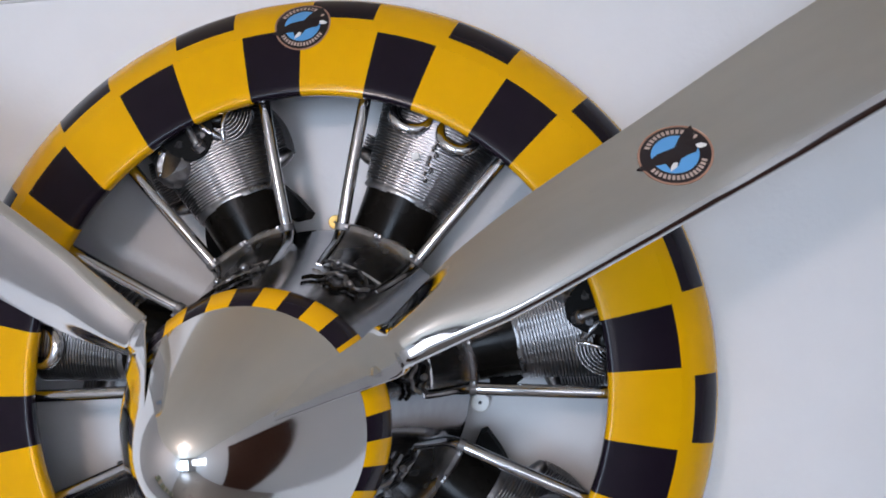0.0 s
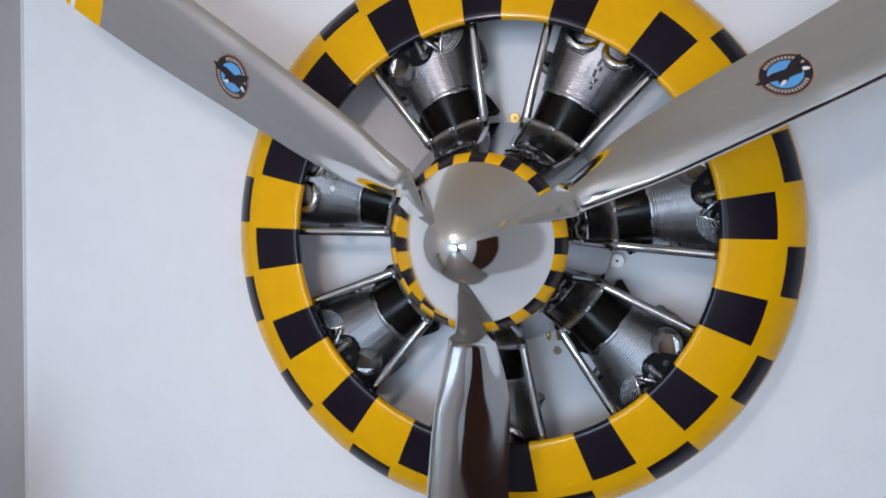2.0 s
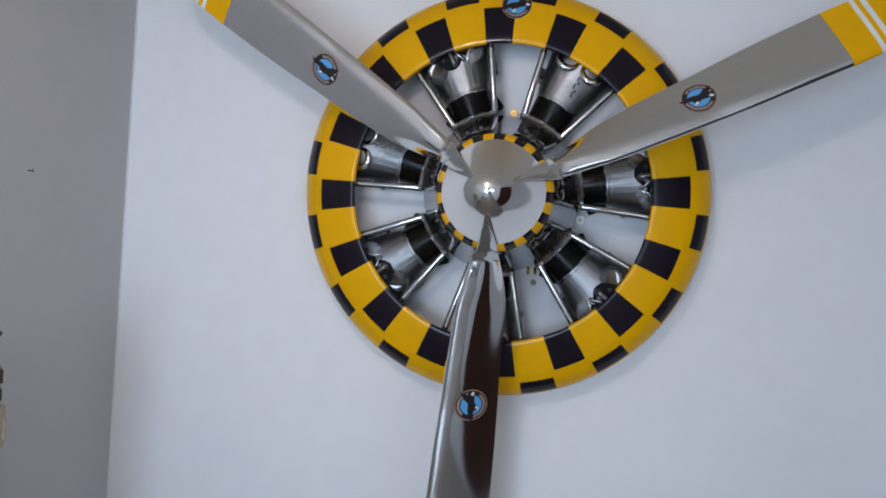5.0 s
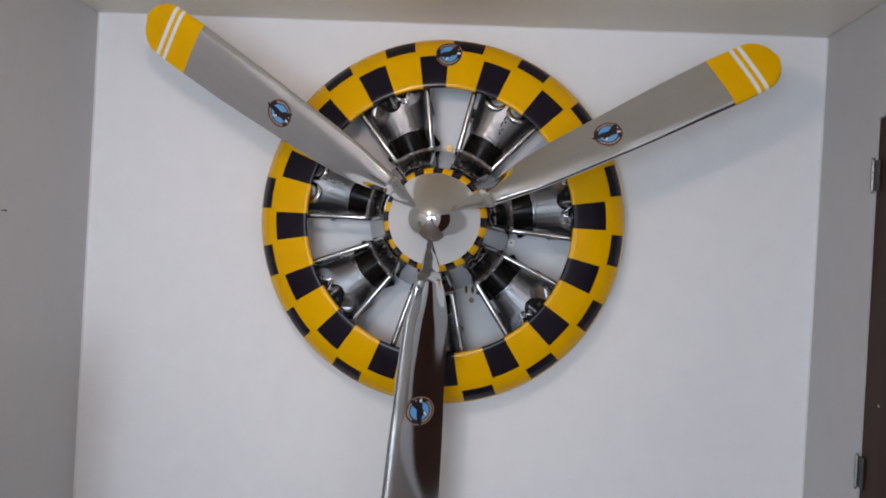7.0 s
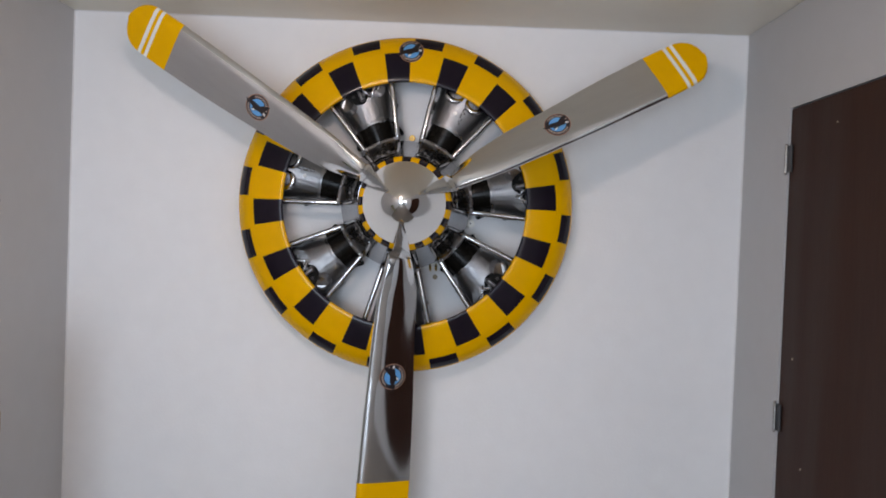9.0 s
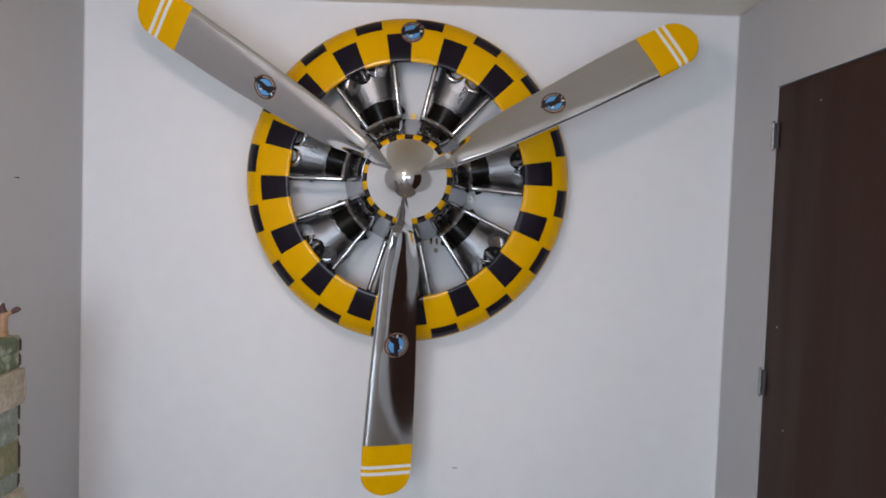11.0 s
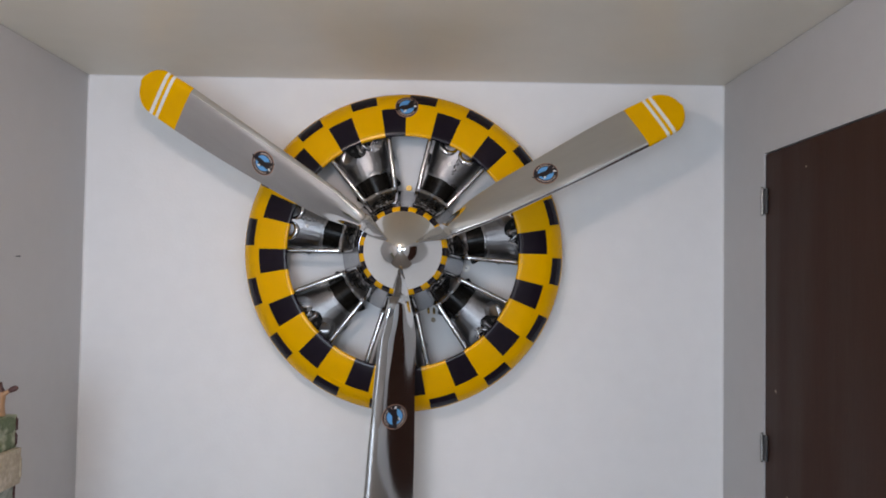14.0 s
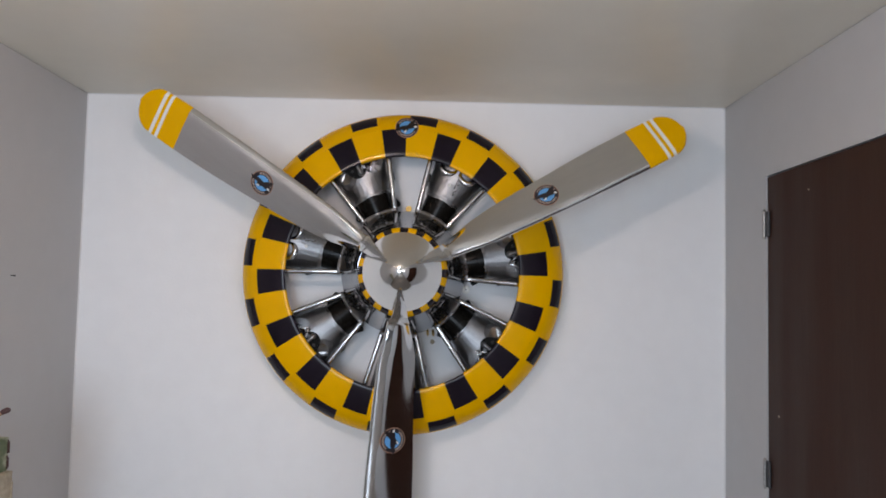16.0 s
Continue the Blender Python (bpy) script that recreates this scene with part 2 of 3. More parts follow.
for y0, y1 in ((WIN2[0] + fw, ym - 0.025), (ym + 0.025, WIN2[1] - fw)):
    part("pane", box(bmesh.new(), XR + 0.049, XR + 0.055, y0, y1, WIN2[2] + fw, WIN2[3] - fw), M_GLASS, window).visible_shadow = False

# ceiling lamp: rose, stem and an open wire ring round the light
lamp = tagged(new("ceiling_lamp"), "small white ceiling lamp on a short stem", "lamp")
lamp.location = (LAMP[0], LAMP[1], CEIL)
bm = bmesh.new()
bmesh.ops.create_cone(bm, cap_ends=True, segments=32, radius1=0.06, radius2=0.05, depth=0.02, matrix=Matrix.Translation((0, 0, -0.009)))
part("lamp_rose", bm, M_WHITE, lamp, smooth=40)
bm = bmesh.new()
bmesh.ops.create_cone(bm, cap_ends=True, segments=16, radius1=0.012, radius2=0.012, depth=0.05, matrix=Matrix.Translation((0, 0, -0.044)))
part("lamp_stem", bm, M_WHITE, lamp, smooth=40)

# door
door = struct(new("door_1"), "closed dark brown flush wooden door with steel hinges", "door")
part("door_leaf", box(bmesh.new(), XR + 0.004, XR + 0.042, DY1 + 0.004, DY0 - 0.004, 0.01, DZ - 0.004, 0.002), M_DOOR, door)
part("door_back", box(bmesh.new(), XR + 0.06, XR + T, DY1, DY0, 0, DZ), M_DOOR, door, "dark stop behind the door leaf")
for z in (0.22, 1.0, 1.872):
    bm = bmesh.new()
    for k in range(5):
        tube(bm, [(XR - 0.006, DY0 + 0.002, z - 0.045 + 0.018 * k), (XR - 0.006, DY0 + 0.002, z - 0.029 + 0.018 * k)], 0.006, 12)
    for s in (-1, 1):
        tube(bm, [(XR - 0.006, DY0 + 0.002, z + s * 0.046), (XR - 0.006, DY0 + 0.002, z + s * 0.053)], [0.006, 0.003] , 10)
    hinge = part("hinge", bm, M_STEEL, door, "steel butt hinge", 40)
    part("hinge_leaf", box(bmesh.new(), XR - 0.003, XR + 0.003, DY0 - 0.03, DY0 + 0.001, z - 0.045, z + 0.045, 0.001), M_DARK, hinge)

# ---- the engine display ----
display = tagged(new("radial_engine_display"), "wall-mounted radial engine display with checkered yellow cowl and polished propeller", "engine display")
display.location = (0, 0, ZC)

# cowl ring: profile (radius, forward), outer edge at the wall to the inner lip
COWL = [(0.605, 0.0), (0.620, 0.02), (0.629, 0.045), (0.631, 0.068), (0.627, 0.09), (0.6215, 0.102), (0.615, 0.112), (0.598, 0.130), (0.578, 0.145), (0.557, 0.155),
        (0.535, 0.163), (0.510, 0.170), (0.485, 0.176), (0.463, 0.1812), (0.452, 0.1820), (0.4478, 0.1808), (0.4455, 0.177), (0.4456, 0.165), (0.449, 0.154), (0.459, 0.147)]
ROW = 9          # index of the line between the two rows of checks
TH0, HALF = 94.7, 5.05


def cowl_w(r):
    prof = sorted(COWL[3:17])
    return float(np.interp(r, [p[0] for p in prof], [p[1] for p in prof]))


rng = random.Random(4)
edges = {}
for row, off in (("in", 0.0), ("out", -11.25)):
    edges[row] = []
    for i in range(16):
        c = TH0 + off - 22.5 * i
        h = HALF + rng.uniform(-0.12, 0.12)
        edges[row] += [(c - h, i), (c + h, i)]
bm = bmesh.new()
for row, prof in (("out", COWL[:ROW + 1]), ("in", COWL[ROW:])):
    marks = sorted(a % 360 for a, _ in edges[row])
    angs = []
    for a, b in zip(marks, marks[1:] + [marks[0] + 360]):
        for k in range(6):
            angs.append(a + (b - a) * k / 6)
    blacks = [(TH0 + (0 if row == "in" else -11.25) - 22.5 * i) % 360 for i in range(16)]
    cols = []
    for a in angs:
        cols.append([bm.verts.new((r * math.cos(radians(a)), -w, r * math.sin(radians(a)))) for r, w in prof])
    for k in range(len(angs)):
        c, d = cols[k], cols[(k + 1) % len(cols)]
        mid = (angs[k] + (angs[(k + 1) % len(angs)] + (360 if k == len(angs) - 1 else 0))) / 2 % 360
        dark = min(abs((mid - q + 180) % 360 - 180) for q in blacks) < HALF
        for i in range(len(prof) - 1):
            f = bm.faces.new((c[i], c[i + 1], d[i + 1], d[i]))
            f.material_index = 1 if dark and (row == "in" or 5 <= i <= 7) else 0
bmesh.ops.recalc_face_normals(bm, faces=bm.faces)
cowl = part("cowl_ring", bm, [M_YEL, M_BLK], display, "yellow and black checkered cowl ring", 60)
part("cowl_liner", lathe(bmesh.new(), [(0.603, 0.002), (0.622, 0.068), (0.600, 0.118), (0.555, 0.147), (0.48, 0.168), (0.456, 0.15), (0.462, 0.140), (0.55, 0.130), (0.59, 0.06), (0.585, 0.002)], 96, close=True), M_DARK, display, "dark inside of the cowl", 50)

# crankcase: drum, step, nose case, bolts
part("crankcase", lathe(bmesh.new(), [(0.0, 0.0), (0.236, 0.0), (0.240, 0.112), (0.236, 0.122), (0.215, 0.170), (0.190, 0.245), (0.168, 0.325), (0.150, 0.410), (0.140, 0.480), (0.0, 0.480)], 112), M_CASE, display, "satin grey cone-shaped crankcase", 30)
rng = random.Random(11)
# cylinders
CYL0 = 113.6


def fin_plate(bm, u, half_v, half_w, w0, thick, seg=28, power=2.6):
    ra, rb = [], []
    for k in range(seg):
        t = 2 * math.pi * k / seg
        c, s = math.cos(t), math.sin(t)
        v = half_v * math.copysign(abs(c) ** (2 / power), c)
        w = w0 + half_w * math.copysign(abs(s) ** (2 / power), s)
        ra.append(bm.verts.new(place(u - thick / 2, v, w)))
        rb.append(bm.verts.new(place(u + thick / 2, v, w)))
    for k in range(seg):
        bm.faces.new((ra[k], ra[(k + 1) % seg], rb[(k + 1) % seg], rb[k]))
    bm.faces.new(list(reversed(ra)))
    bm.faces.new(rb)


def cone_w(r):
    return float(np.interp(r, [0.150, 0.168, 0.190, 0.215, 0.236], [0.400, 0.325, 0.245, 0.170, 0.122]))


def cylinder(parent, ports):
    """One cylinder along +x; ports: with two bright port rings, otherwise with a round rocker cover and a coiled stack."""
    WC = 0.085
    bm = bmesh.new()
    pts, rad = [], []
    n = 22
    for i in range(n * 2 + 1):
        f = i / (n * 2)
        pts.append(place(0.240 + 0.078 * f, 0, WC))
        rad.append(0.0615 + 0.0075 * f + (0.00025 if i % 2 else -0.0001))
    cyl = part("cylinder", tube(bm, pts, rad, 36), M_BARREL, parent, "engine cylinder with black barrel and finned grey head", 40)
    # skirt on the crankcase
    bm = bmesh.new()
    lathe(bm, [(0.254, 0.06), (0.253, 0.140), (0.2515, 0.1445), (0.248, 0.1475), (0.243, 0.1485), (0.240, 0.1505), (0.226, 0.166), (0.204, 0.214), (0.192, 0.248), (0.186, 0.250), (0.205, 0.185), (0.23, 0.12), (0.235, 0.09)], 24, -13.2, 13.2, close=True)
    part("base_flange", bm, M_FLANGE, cyl, smooth=40)
    bm = bmesh.new()
    tube(bm, [place(0.196, 0.004, 0.205), place(0.188, 0.004, 0.232)], [0.012, 0.010], 10)
    tube(bm, [place(0.188, 0.022, 0.215), place(0.178, 0.024, 0.250)], [0.006, 0.005], 8)
    tube(bm, [place(0.190, -0.026, 0.200), place(0.172, -0.030, 0.262), place(0.166, -0.022, 0.30)], [0.006, 0.006, 0.005], 8)
    part("oil_fitting", bm, M_DARK, cyl, smooth=35)
    for k, r0 in enumerate((0.161, 0.170, 0.181)):
        pts, rad = [], []
        for j in range(33):
            t = radians(-12.5 + 25 * j / 32)
            r = r0 + 0.0035 * math.sin(0.33 * j + 2 * k) + 0.0012 * math.sin(0.9 * j + k)
            pts.append(place((r + 0.005) * math.cos(t), (r + 0.005) * math.sin(t), cone_w(r)))
            rad.append(0.0028 + 0.0003 * math.sin(0.5 * j + k))
        part("oil_hose", tube(bmesh.new(), pts, rad, 9), (M_BARREL, M_SKIRT, M_DARK)[k], cyl, smooth=50)
    for k in range(2):
        t = radians(-6 + 11 * k + rng.uniform(-1.5, 1.5))
        r = 0.176 + rng.uniform(-0.012, 0.010)
        p = place((r + 0.008) * math.cos(t), (r + 0.008) * math.sin(t), cone_w(r))
        part("hose_clamp", tube(bmesh.new(), [p, p + place(0.003, 0.002, 0.007), p + place(0.004, 0.003, 0.009)], [0.005, 0.0045, 0.002], 8), (M_SKIRT, M_HEAD)[k % 2], cyl, smooth=35)
    for v in (0.004, 0.011):
        p = place(0.2465, v, 0.146)
        part("flange_nut", tube(bmesh.new(), [p, p + place(0, 0, 0.006), p + place(0, 0, 0.008)], [0.0045, 0.004, 0.002], 6), M_HEAD, cyl, smooth=30)
    # head: band, core and fins
    bm = bmesh.new()
    tube(bm, [place(0.312, 0, WC), place(0.314, 0, WC), place(0.318, 0, WC), place(0.327, 0, WC), place(0.330, 0, WC)], [0.066, 0.0735, 0.0750, 0.0735, 0.070], 36, ellipse=0.92)
    part("head_band", bm, M_HEAD, cyl, smooth=40)
    bm = bmesh.new()
    tube(bm, [place(0.325, 0, WC), place(0.36, 0, WC), place(0.42, 0, WC), place(0.475, 0, WC)], [0.064, 0.069, 0.079, 0.078], 28, ellipse=0.75)
    part("head_core", bm, M_SKIRT, cyl, smooth=50)
    for i in range(28):
        f = i / 27
        bm = bmesh.new()
        fin_plate(bm, 0, 0.0770 + 0.029 * f, 0.0685 - 0.005 * f, WC, 0.0028, power=2.1)
        fin = part("cooling_fin", bm, M_HEAD, cyl)
        fin.matrix_basis = Matrix.Translation((0.3270 + 0.1315 * f, 0, 0))
    sides = (-1, 1) if ports else ()
    for s in sides:
        # bright crescent of a port, open towards the cowl
        bm = bmesh.new()
        c = place(0.447, s * 0.041, 0.148)
        turns = np.linspace(0.40 * math.pi, 1.60 * math.pi, 33)
        tube(bm, [c + place(0.030 * math.cos(t), 0.031 * math.sin(t), -0.012 * math.cos(t) - 0.004) for t in turns], [0.0035 + 0.0068 * math.sin((t - turns[0]) / (turns[-1] - turns[0]) * math.pi) ** 0.7 for t in turns], 12)
        part("port_ring", bm, M_BAND, cyl, smooth=60)
        bm = bmesh.new()
        tube(bm, [c + place(0, 0, -0.030), c + place(0, 0, -0.012), c + place(0.0, 0, -0.010)], [0.027, 0.026, 0.022], 22)
        part("port", bm, M_BARREL, cyl, smooth=40)
        bm = bmesh.new()
        tube(bm, [c + place(0.022 * math.cos(t) + 0.002, 0.023 * math.sin(t), -0.008 * math.cos(t) - 0.009) for t in turns[4:-4]], 0.0030, 8)
        part("port_lip", bm, M_TUBE, cyl, smooth=60)
    if not ports:
        # raised black slab painting the shade under the cowl between rocker cover and elbow
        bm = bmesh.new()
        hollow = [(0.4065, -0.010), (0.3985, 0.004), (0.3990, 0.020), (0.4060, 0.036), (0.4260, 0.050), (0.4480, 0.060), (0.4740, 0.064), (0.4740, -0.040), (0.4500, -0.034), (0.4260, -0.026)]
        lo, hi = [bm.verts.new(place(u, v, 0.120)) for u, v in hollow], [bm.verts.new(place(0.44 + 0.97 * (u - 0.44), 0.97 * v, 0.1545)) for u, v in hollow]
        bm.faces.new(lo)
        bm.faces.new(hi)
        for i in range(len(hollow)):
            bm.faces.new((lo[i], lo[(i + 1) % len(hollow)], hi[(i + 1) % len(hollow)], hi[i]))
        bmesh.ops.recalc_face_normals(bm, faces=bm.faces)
        part("rocker_shade_slab", bm, M_RUBBER, cyl, "black slab that paints the shade of the rocker box hollow")
        # bright seam where the curved fins leave the straight ones
        bm = bmesh.new()
        tube(bm, [place(0.406, -0.034, 0.150), place(0.418, -0.038, 0.1535), place(0.434, -0.046, 0.153), place(0.450, -0.058, 0.149), place(0.466, -0.064, 0.146)], [0.0016, 0.0026, 0.0030, 0.0034, 0.0040], 8, ellipse=0.7)
        part("elbow_seam", bm, M_BAND, cyl, smooth=50)
        # flat rounded rocker cover with its bolts on the other shoulder
        bm = bmesh.new()
        c = place(0.412, 0.058, 0.126)
        tube(bm, [c, c + place(0.002, 0.001, 0.012), c + place(0.003, 0.002, 0.0165), c + place(0.004, 0.0025, 0.0185), c + place(0.004, 0.0025, 0.0178), c + place(0.004, 0.0025, 0.0176)], [0.036, 0.0345, 0.031, 0.026, 0.022, 0.004], 28)
        part("rocker_cover", bm, M_HEAD, cyl, smooth=35)
        for k in range(4):
            t = 1.45 * k + 0.4
            p = c + place(0.026 * math.cos(t) + 0.004, 0.026 * math.sin(t), 0.0150)
            q = place(rng.uniform(-0.003, 0.003), rng.uniform(-0.003, 0.003), rng.uniform(0.005, 0.009))
            part("rocker_stud", tube(bmesh.new(), [p, p + q * 0.7, p + q], [rng.uniform(0.004, 0.0055), 0.004, 0.002], 9), (M_BAND, M_SKIRT, M_TUBE)[k % 3], cyl, smooth=35)
        # curved fins of the exhaust elbow beside it
        c2 = place(0.468, -0.050, 0.140)
        for k in range(8):
            r = 0.065 - 0.0054 * k
            bm = bmesh.new()
            rings = []
            for t in np.linspace(-1.05 + 0.05 * k, 0.30 - 0.03 * k, 12):
                up = 0.0065 * math.sin((t + 1.3) / 2.2 * math.pi) + 0.0008 * k
                e = Vector((-math.cos(t), 0, 0.78 * math.sin(t)))
                p = c2 + e * r
                rings.append([bm.verts.new(p + e * d + Vector((0, -h, 0))) for d, h in ((-0.0010, -0.012), (0.0010, -0.012), (0.0007, up), (-0.0007, up))])
            for q, w in zip(rings, rings[1:]):
                for j in range(4):
                    bm.faces.new((q[j], q[(j + 1) % 4], w[(j + 1) % 4], w[j]))
            bm.faces.new(rings[0])
            bm.faces.new(list(reversed(rings[-1])))
            bmesh.ops.recalc_face_normals(bm, faces=bm.faces)
            part("coil_fin", bm, M_SKIRT, cyl)
        # black lump that paints the dark of the scoop inside the curved fins
        bm = bmesh.new()
        tube(bm, [c2 + place(-0.006, 0.004, -0.010), c2 + place(-0.005, 0.003, 0.004), c2 + place(-0.004, 0.002, 0.008), c2 + place(-0.004, 0.002, 0.0085)], [0.036, 0.033, 0.024, 0.006], 20)
        part("exhaust_shade", bm, M_BARREL, cyl, smooth=50)
        bm = bmesh.new()
        tube(bm, [c2 + place(-0.062, 0.004, -0.010), c2 + place(-0.050, 0.022, 0.006), c2 + place(-0.028, 0.036, 0.010), c2 + place(-0.006, 0.040, 0.006)], [0.006, 0.0075, 0.007, 0.006], 12)
        part("exhaust_elbow", bm, M_SKIRT, cyl, smooth=50)
        bm = bmesh.new()
        tube(bm, [place(0.405, 0.0, 0.140), place(0.420, 0.004, 0.162), place(0.452, 0.006, 0.158)], [0.007, 0.0065, 0.006], 10)
        tube(bm, [place(0.413, 0.002, 0.154), place(0.419, 0.003, 0.163)], [0.011, 0.011], 6)
        part("oil_pipe", bm, M_SKIRT, cyl, smooth=35)
        for k in range(7):
            bm = bmesh.new()
            p = place(0.437 + rng.uniform(-0.012, 0.014), 0.010 + rng.uniform(-0.018, 0.022), 0.138)
            tube(bm, [p, p + place(rng.uniform(-0.006, 0.006), rng.uniform(-0.006, 0.006), rng.uniform(0.008, 0.020))], [0.008, 0.006], 8)
            part("rocker_link", bm, M_DARK, cyl, smooth=35)
    else:
        # the white of this small square plug is a painted highlight
        bm = bmesh.new()
        tube(bm, [place(0.383, 0.006, 0.148), place(0.384, 0.006, 0.157)], [0.009, 0.008], 4)
        part("plug_highlight", bm, M_WHITE, cyl, "small square plug with its highlight painted white", 35)
        for k in range(8):
            p = place(0.352 + 0.0085 * k, -0.022 + 0.004 * math.sin(2.2 * k) + 0.001 * k, 0.1475)
            part("weld_bead", tube(bmesh.new(), [p, p + place(0.006, rng.uniform(-0.003, 0.003), 0.002), p + place(0.009, 0, 0)], [0.003, 0.0045, 0.002], 7), M_TUBE, cyl, smooth=50)
    # ribbed side of the head, deeper towards the wall
    for s in ((1,) if ports else (-1, 1)):
        for i in range(5 if ports else 17):
            f = i / 16
            out = 0.104 if ports else 0.106 + 0.011 * math.sin(math.pi * (0.15 + 0.7 * f))
            bm = box(bmesh.new(), -0.0011, 0.0011, -0.095, -0.030, min(s * 0.06, s * out), max(s * 0.06, s * out))
            part("side_fin", bm, M_DARK, cyl).matrix_basis = Matrix.Translation((0.372 + 0.0048 * i, 0, 0))
        bm = bmesh.new()
        tube(bm, [place(0.354, s * 0.070, 0.075), place(0.360, s * 0.092, 0.072), place(0.364, s * 0.106, 0.070), place(0.367, s * 0.111, 0.069)], [0.010, 0.0115, 0.010, 0.005], 12)
        part("bracket_foot", bm, M_HEAD, cyl, smooth=40)
        if not ports:
            bm = bmesh.new()
            shape = [(0.337, 0.066), (0.300, 0.083), (0.262, 0.094), (0.256, 0.084), (0.262, 0.060), (0.320, 0.055)]
            lo, hi = [bm.verts.new(place(u, s * v, 0.022)) for u, v in shape], [bm.verts.new(place(u, s * v, 0.074)) for u, v in shape]
            bm.faces.new(lo)
            bm.faces.new(hi)
            for i in range(6):
                bm.faces.new((lo[i], lo[(i + 1) % 6], hi[(i + 1) % 6], hi[i]))
            bmesh.ops.recalc_face_normals(bm, faces=bm.faces)
            part("intake_bracket", bm, M_RUBBER, cyl, "flat black bracket plate")
    # push-rod tubes, bent forward over the crankcase
    for s in (-1, 1):
        a = radians(s * 15.3)

        def pol(r, w, da=0.0):
            return place(r * math.cos(a + da), r * math.sin(a + da), w)
        bm = bmesh.new()
        tube(bm, [pol(0.238, 0.150), pol(0.30, 0.154), pol(0.38, 0.152), pol(0.452, 0.146)], 0.0098, 16)
        tube(bm, [pol(0.176, cone_w(0.176) - 0.022, -s * 0.02), pol(0.196, cone_w(0.196) - 0.002, -s * 0.01), pol(0.212, cone_w(0.212) + 0.002, -s * 0.005), pol(0.226, 0.160), pol(0.240, 0.150)], [0.0075, 0.0082, 0.009, 0.0095, 0.0097], 16)
        part("pushrod_tube", bm, M_TUBE, cyl, "chromed push-rod tube", 50)
        p = pol(0.240, 0.152)
        part("tube_nut", tube(bmesh.new(), [p, p + pol(0.010, 0)], [0.0112, 0.0112], 12), M_SKIRT, cyl, smooth=30)
        p = pol(0.2465, 0.160, -s * 0.04)
        part("tube_bolt", tube(bmesh.new(), [p, p + place(0, 0, 0.008)], [0.0035, 0.0025], 8), M_SKIRT, cyl, smooth=30)
    return cyl


first = {True: None, False: None}
for k, ports in enumerate((False, True, False, False, True, False, True)):
    m = spin(CYL0 - 360 / 7 * k)
    if first[ports] is None:
        first[ports] = cylinder(display, ports)
        first[ports].matrix_basis = m
    else:
        copy_thing(first[ports], m)

# mounting tabs with screws between the cylinders
for k, (r, a) in enumerate(((0.262, 87.2), (0.256, -13.4))):
    m = spin(a) @ Matrix.Translation((r, (-0.008, -0.022)[k], 0)) @ Matrix.Diagonal(((0.75, 1, 0.75), (1, 1, 1))[k]).to_4x4()
    bm = bmesh.new()
    lathe(bm, [(0.0020, 0.0), (0.0155, 0.0), (0.0165, 0.0012), (0.0160, 0.0026), (0.0148, 0.0032), (0.0020, 0.0030)], 28, close=True)
    tab = part("mounting_tab", bm, (M_AMBER, M_TAB)[k], display, ("round amber mounting tab", "round mounting tab with its white reflection put into the colour")[k])
    tab.matrix_basis = m
    bm = bmesh.new()
    tube(bm, [(0, (0.0079, 0.0219)[k], 0), (0, -0.0045, 0), (0, -0.006, 0)], [0.003, 0.003, 0.0015], 10)
    part("screw", bm, M_DARK, tab, smooth=30)

# twin brass hooks under the lower cylinder gap
for dx in (-0.011, 0.011):
    bm = bmesh.new()
    x0, z0 = 0.1105 + dx, 1.446 - ZC
    tube(bm, [(x0, -0.0002, z0 + 0.010), (x0, -0.010, z0 + 0.010), (x0, -0.014, z0 + 0.003), (x0 * 1.01, -0.012, z0 - 0.008), (x0 * 1.01, -0.005, z0 - 0.011)], [0.0040, 0.0045, 0.0048, 0.0045, 0.0030], 10)
    part("brass_hook", bm, M_BRASS, display, "small brass hook at the wall", 50)

for x, z in ((-0.178, 0.168), (-0.206, 0.146), (-0.218, 0.136)):
    bm = bmesh.new()
    tube(bm, [(x, -0.0002, z), (x, -0.012, z), (x + 0.001, -0.013, z), (x + 0.001, -0.016, z)], [0.0025, 0.0025, 0.0062, 0.0045], 10)
    part("wall_screw", bm, M_DARK, display, "small dark screw at the wall", 30)

# spinner and its checkered rim
propeller = tagged(new("propeller"), "three-bladed polished propeller with a mirror spinner and yellow tips", "propeller")
propeller.location = (0.015, 0, 1.672)
RS, W0, LEN = 0.1325, 0.540, 0.165
prof = []
for i in range(49):
    f = 1 - (1 - i / 48) ** 1.6
    prof.append((max(0.0003, RS * (1 - f) ** (0.69 - 0.17 * f ** 2)), W0 + LEN * f))
spinner = part("spinner", lathe(bmesh.new(), prof, 160), M_CHROME, propeller, "mirror-polished domed spinner", 60)
bm = bmesh.new()
rim = [(0.1310, 0.5395), (0.1332, 0.5385), (0.1520, 0.503), (0.1530, 0.496), (0.150, 0.488), (0.135, 0.485), (0.0, 0.485)]
for k in range(32 * 4):
    a0, a1 = radians(94.7 + 11.25 * k / 4), radians(94.7 + 11.25 * (k + 1) / 4)
    vs = [[bm.verts.new((r * math.cos(a), -w, r * math.sin(a))) for r, w in rim[:-1]] for a in (a0, a1)]
    for i in range(len(rim) - 2):
        f = bm.faces.new((vs[0][i], vs[0][i + 1], vs[1][i + 1], vs[1][i]))
        f.material_index = (k // 4) % 2
bmesh.ops.remove_doubles(bm, verts=bm.verts, dist=1e-6)
bmesh.ops.recalc_face_normals(bm, faces=bm.faces)
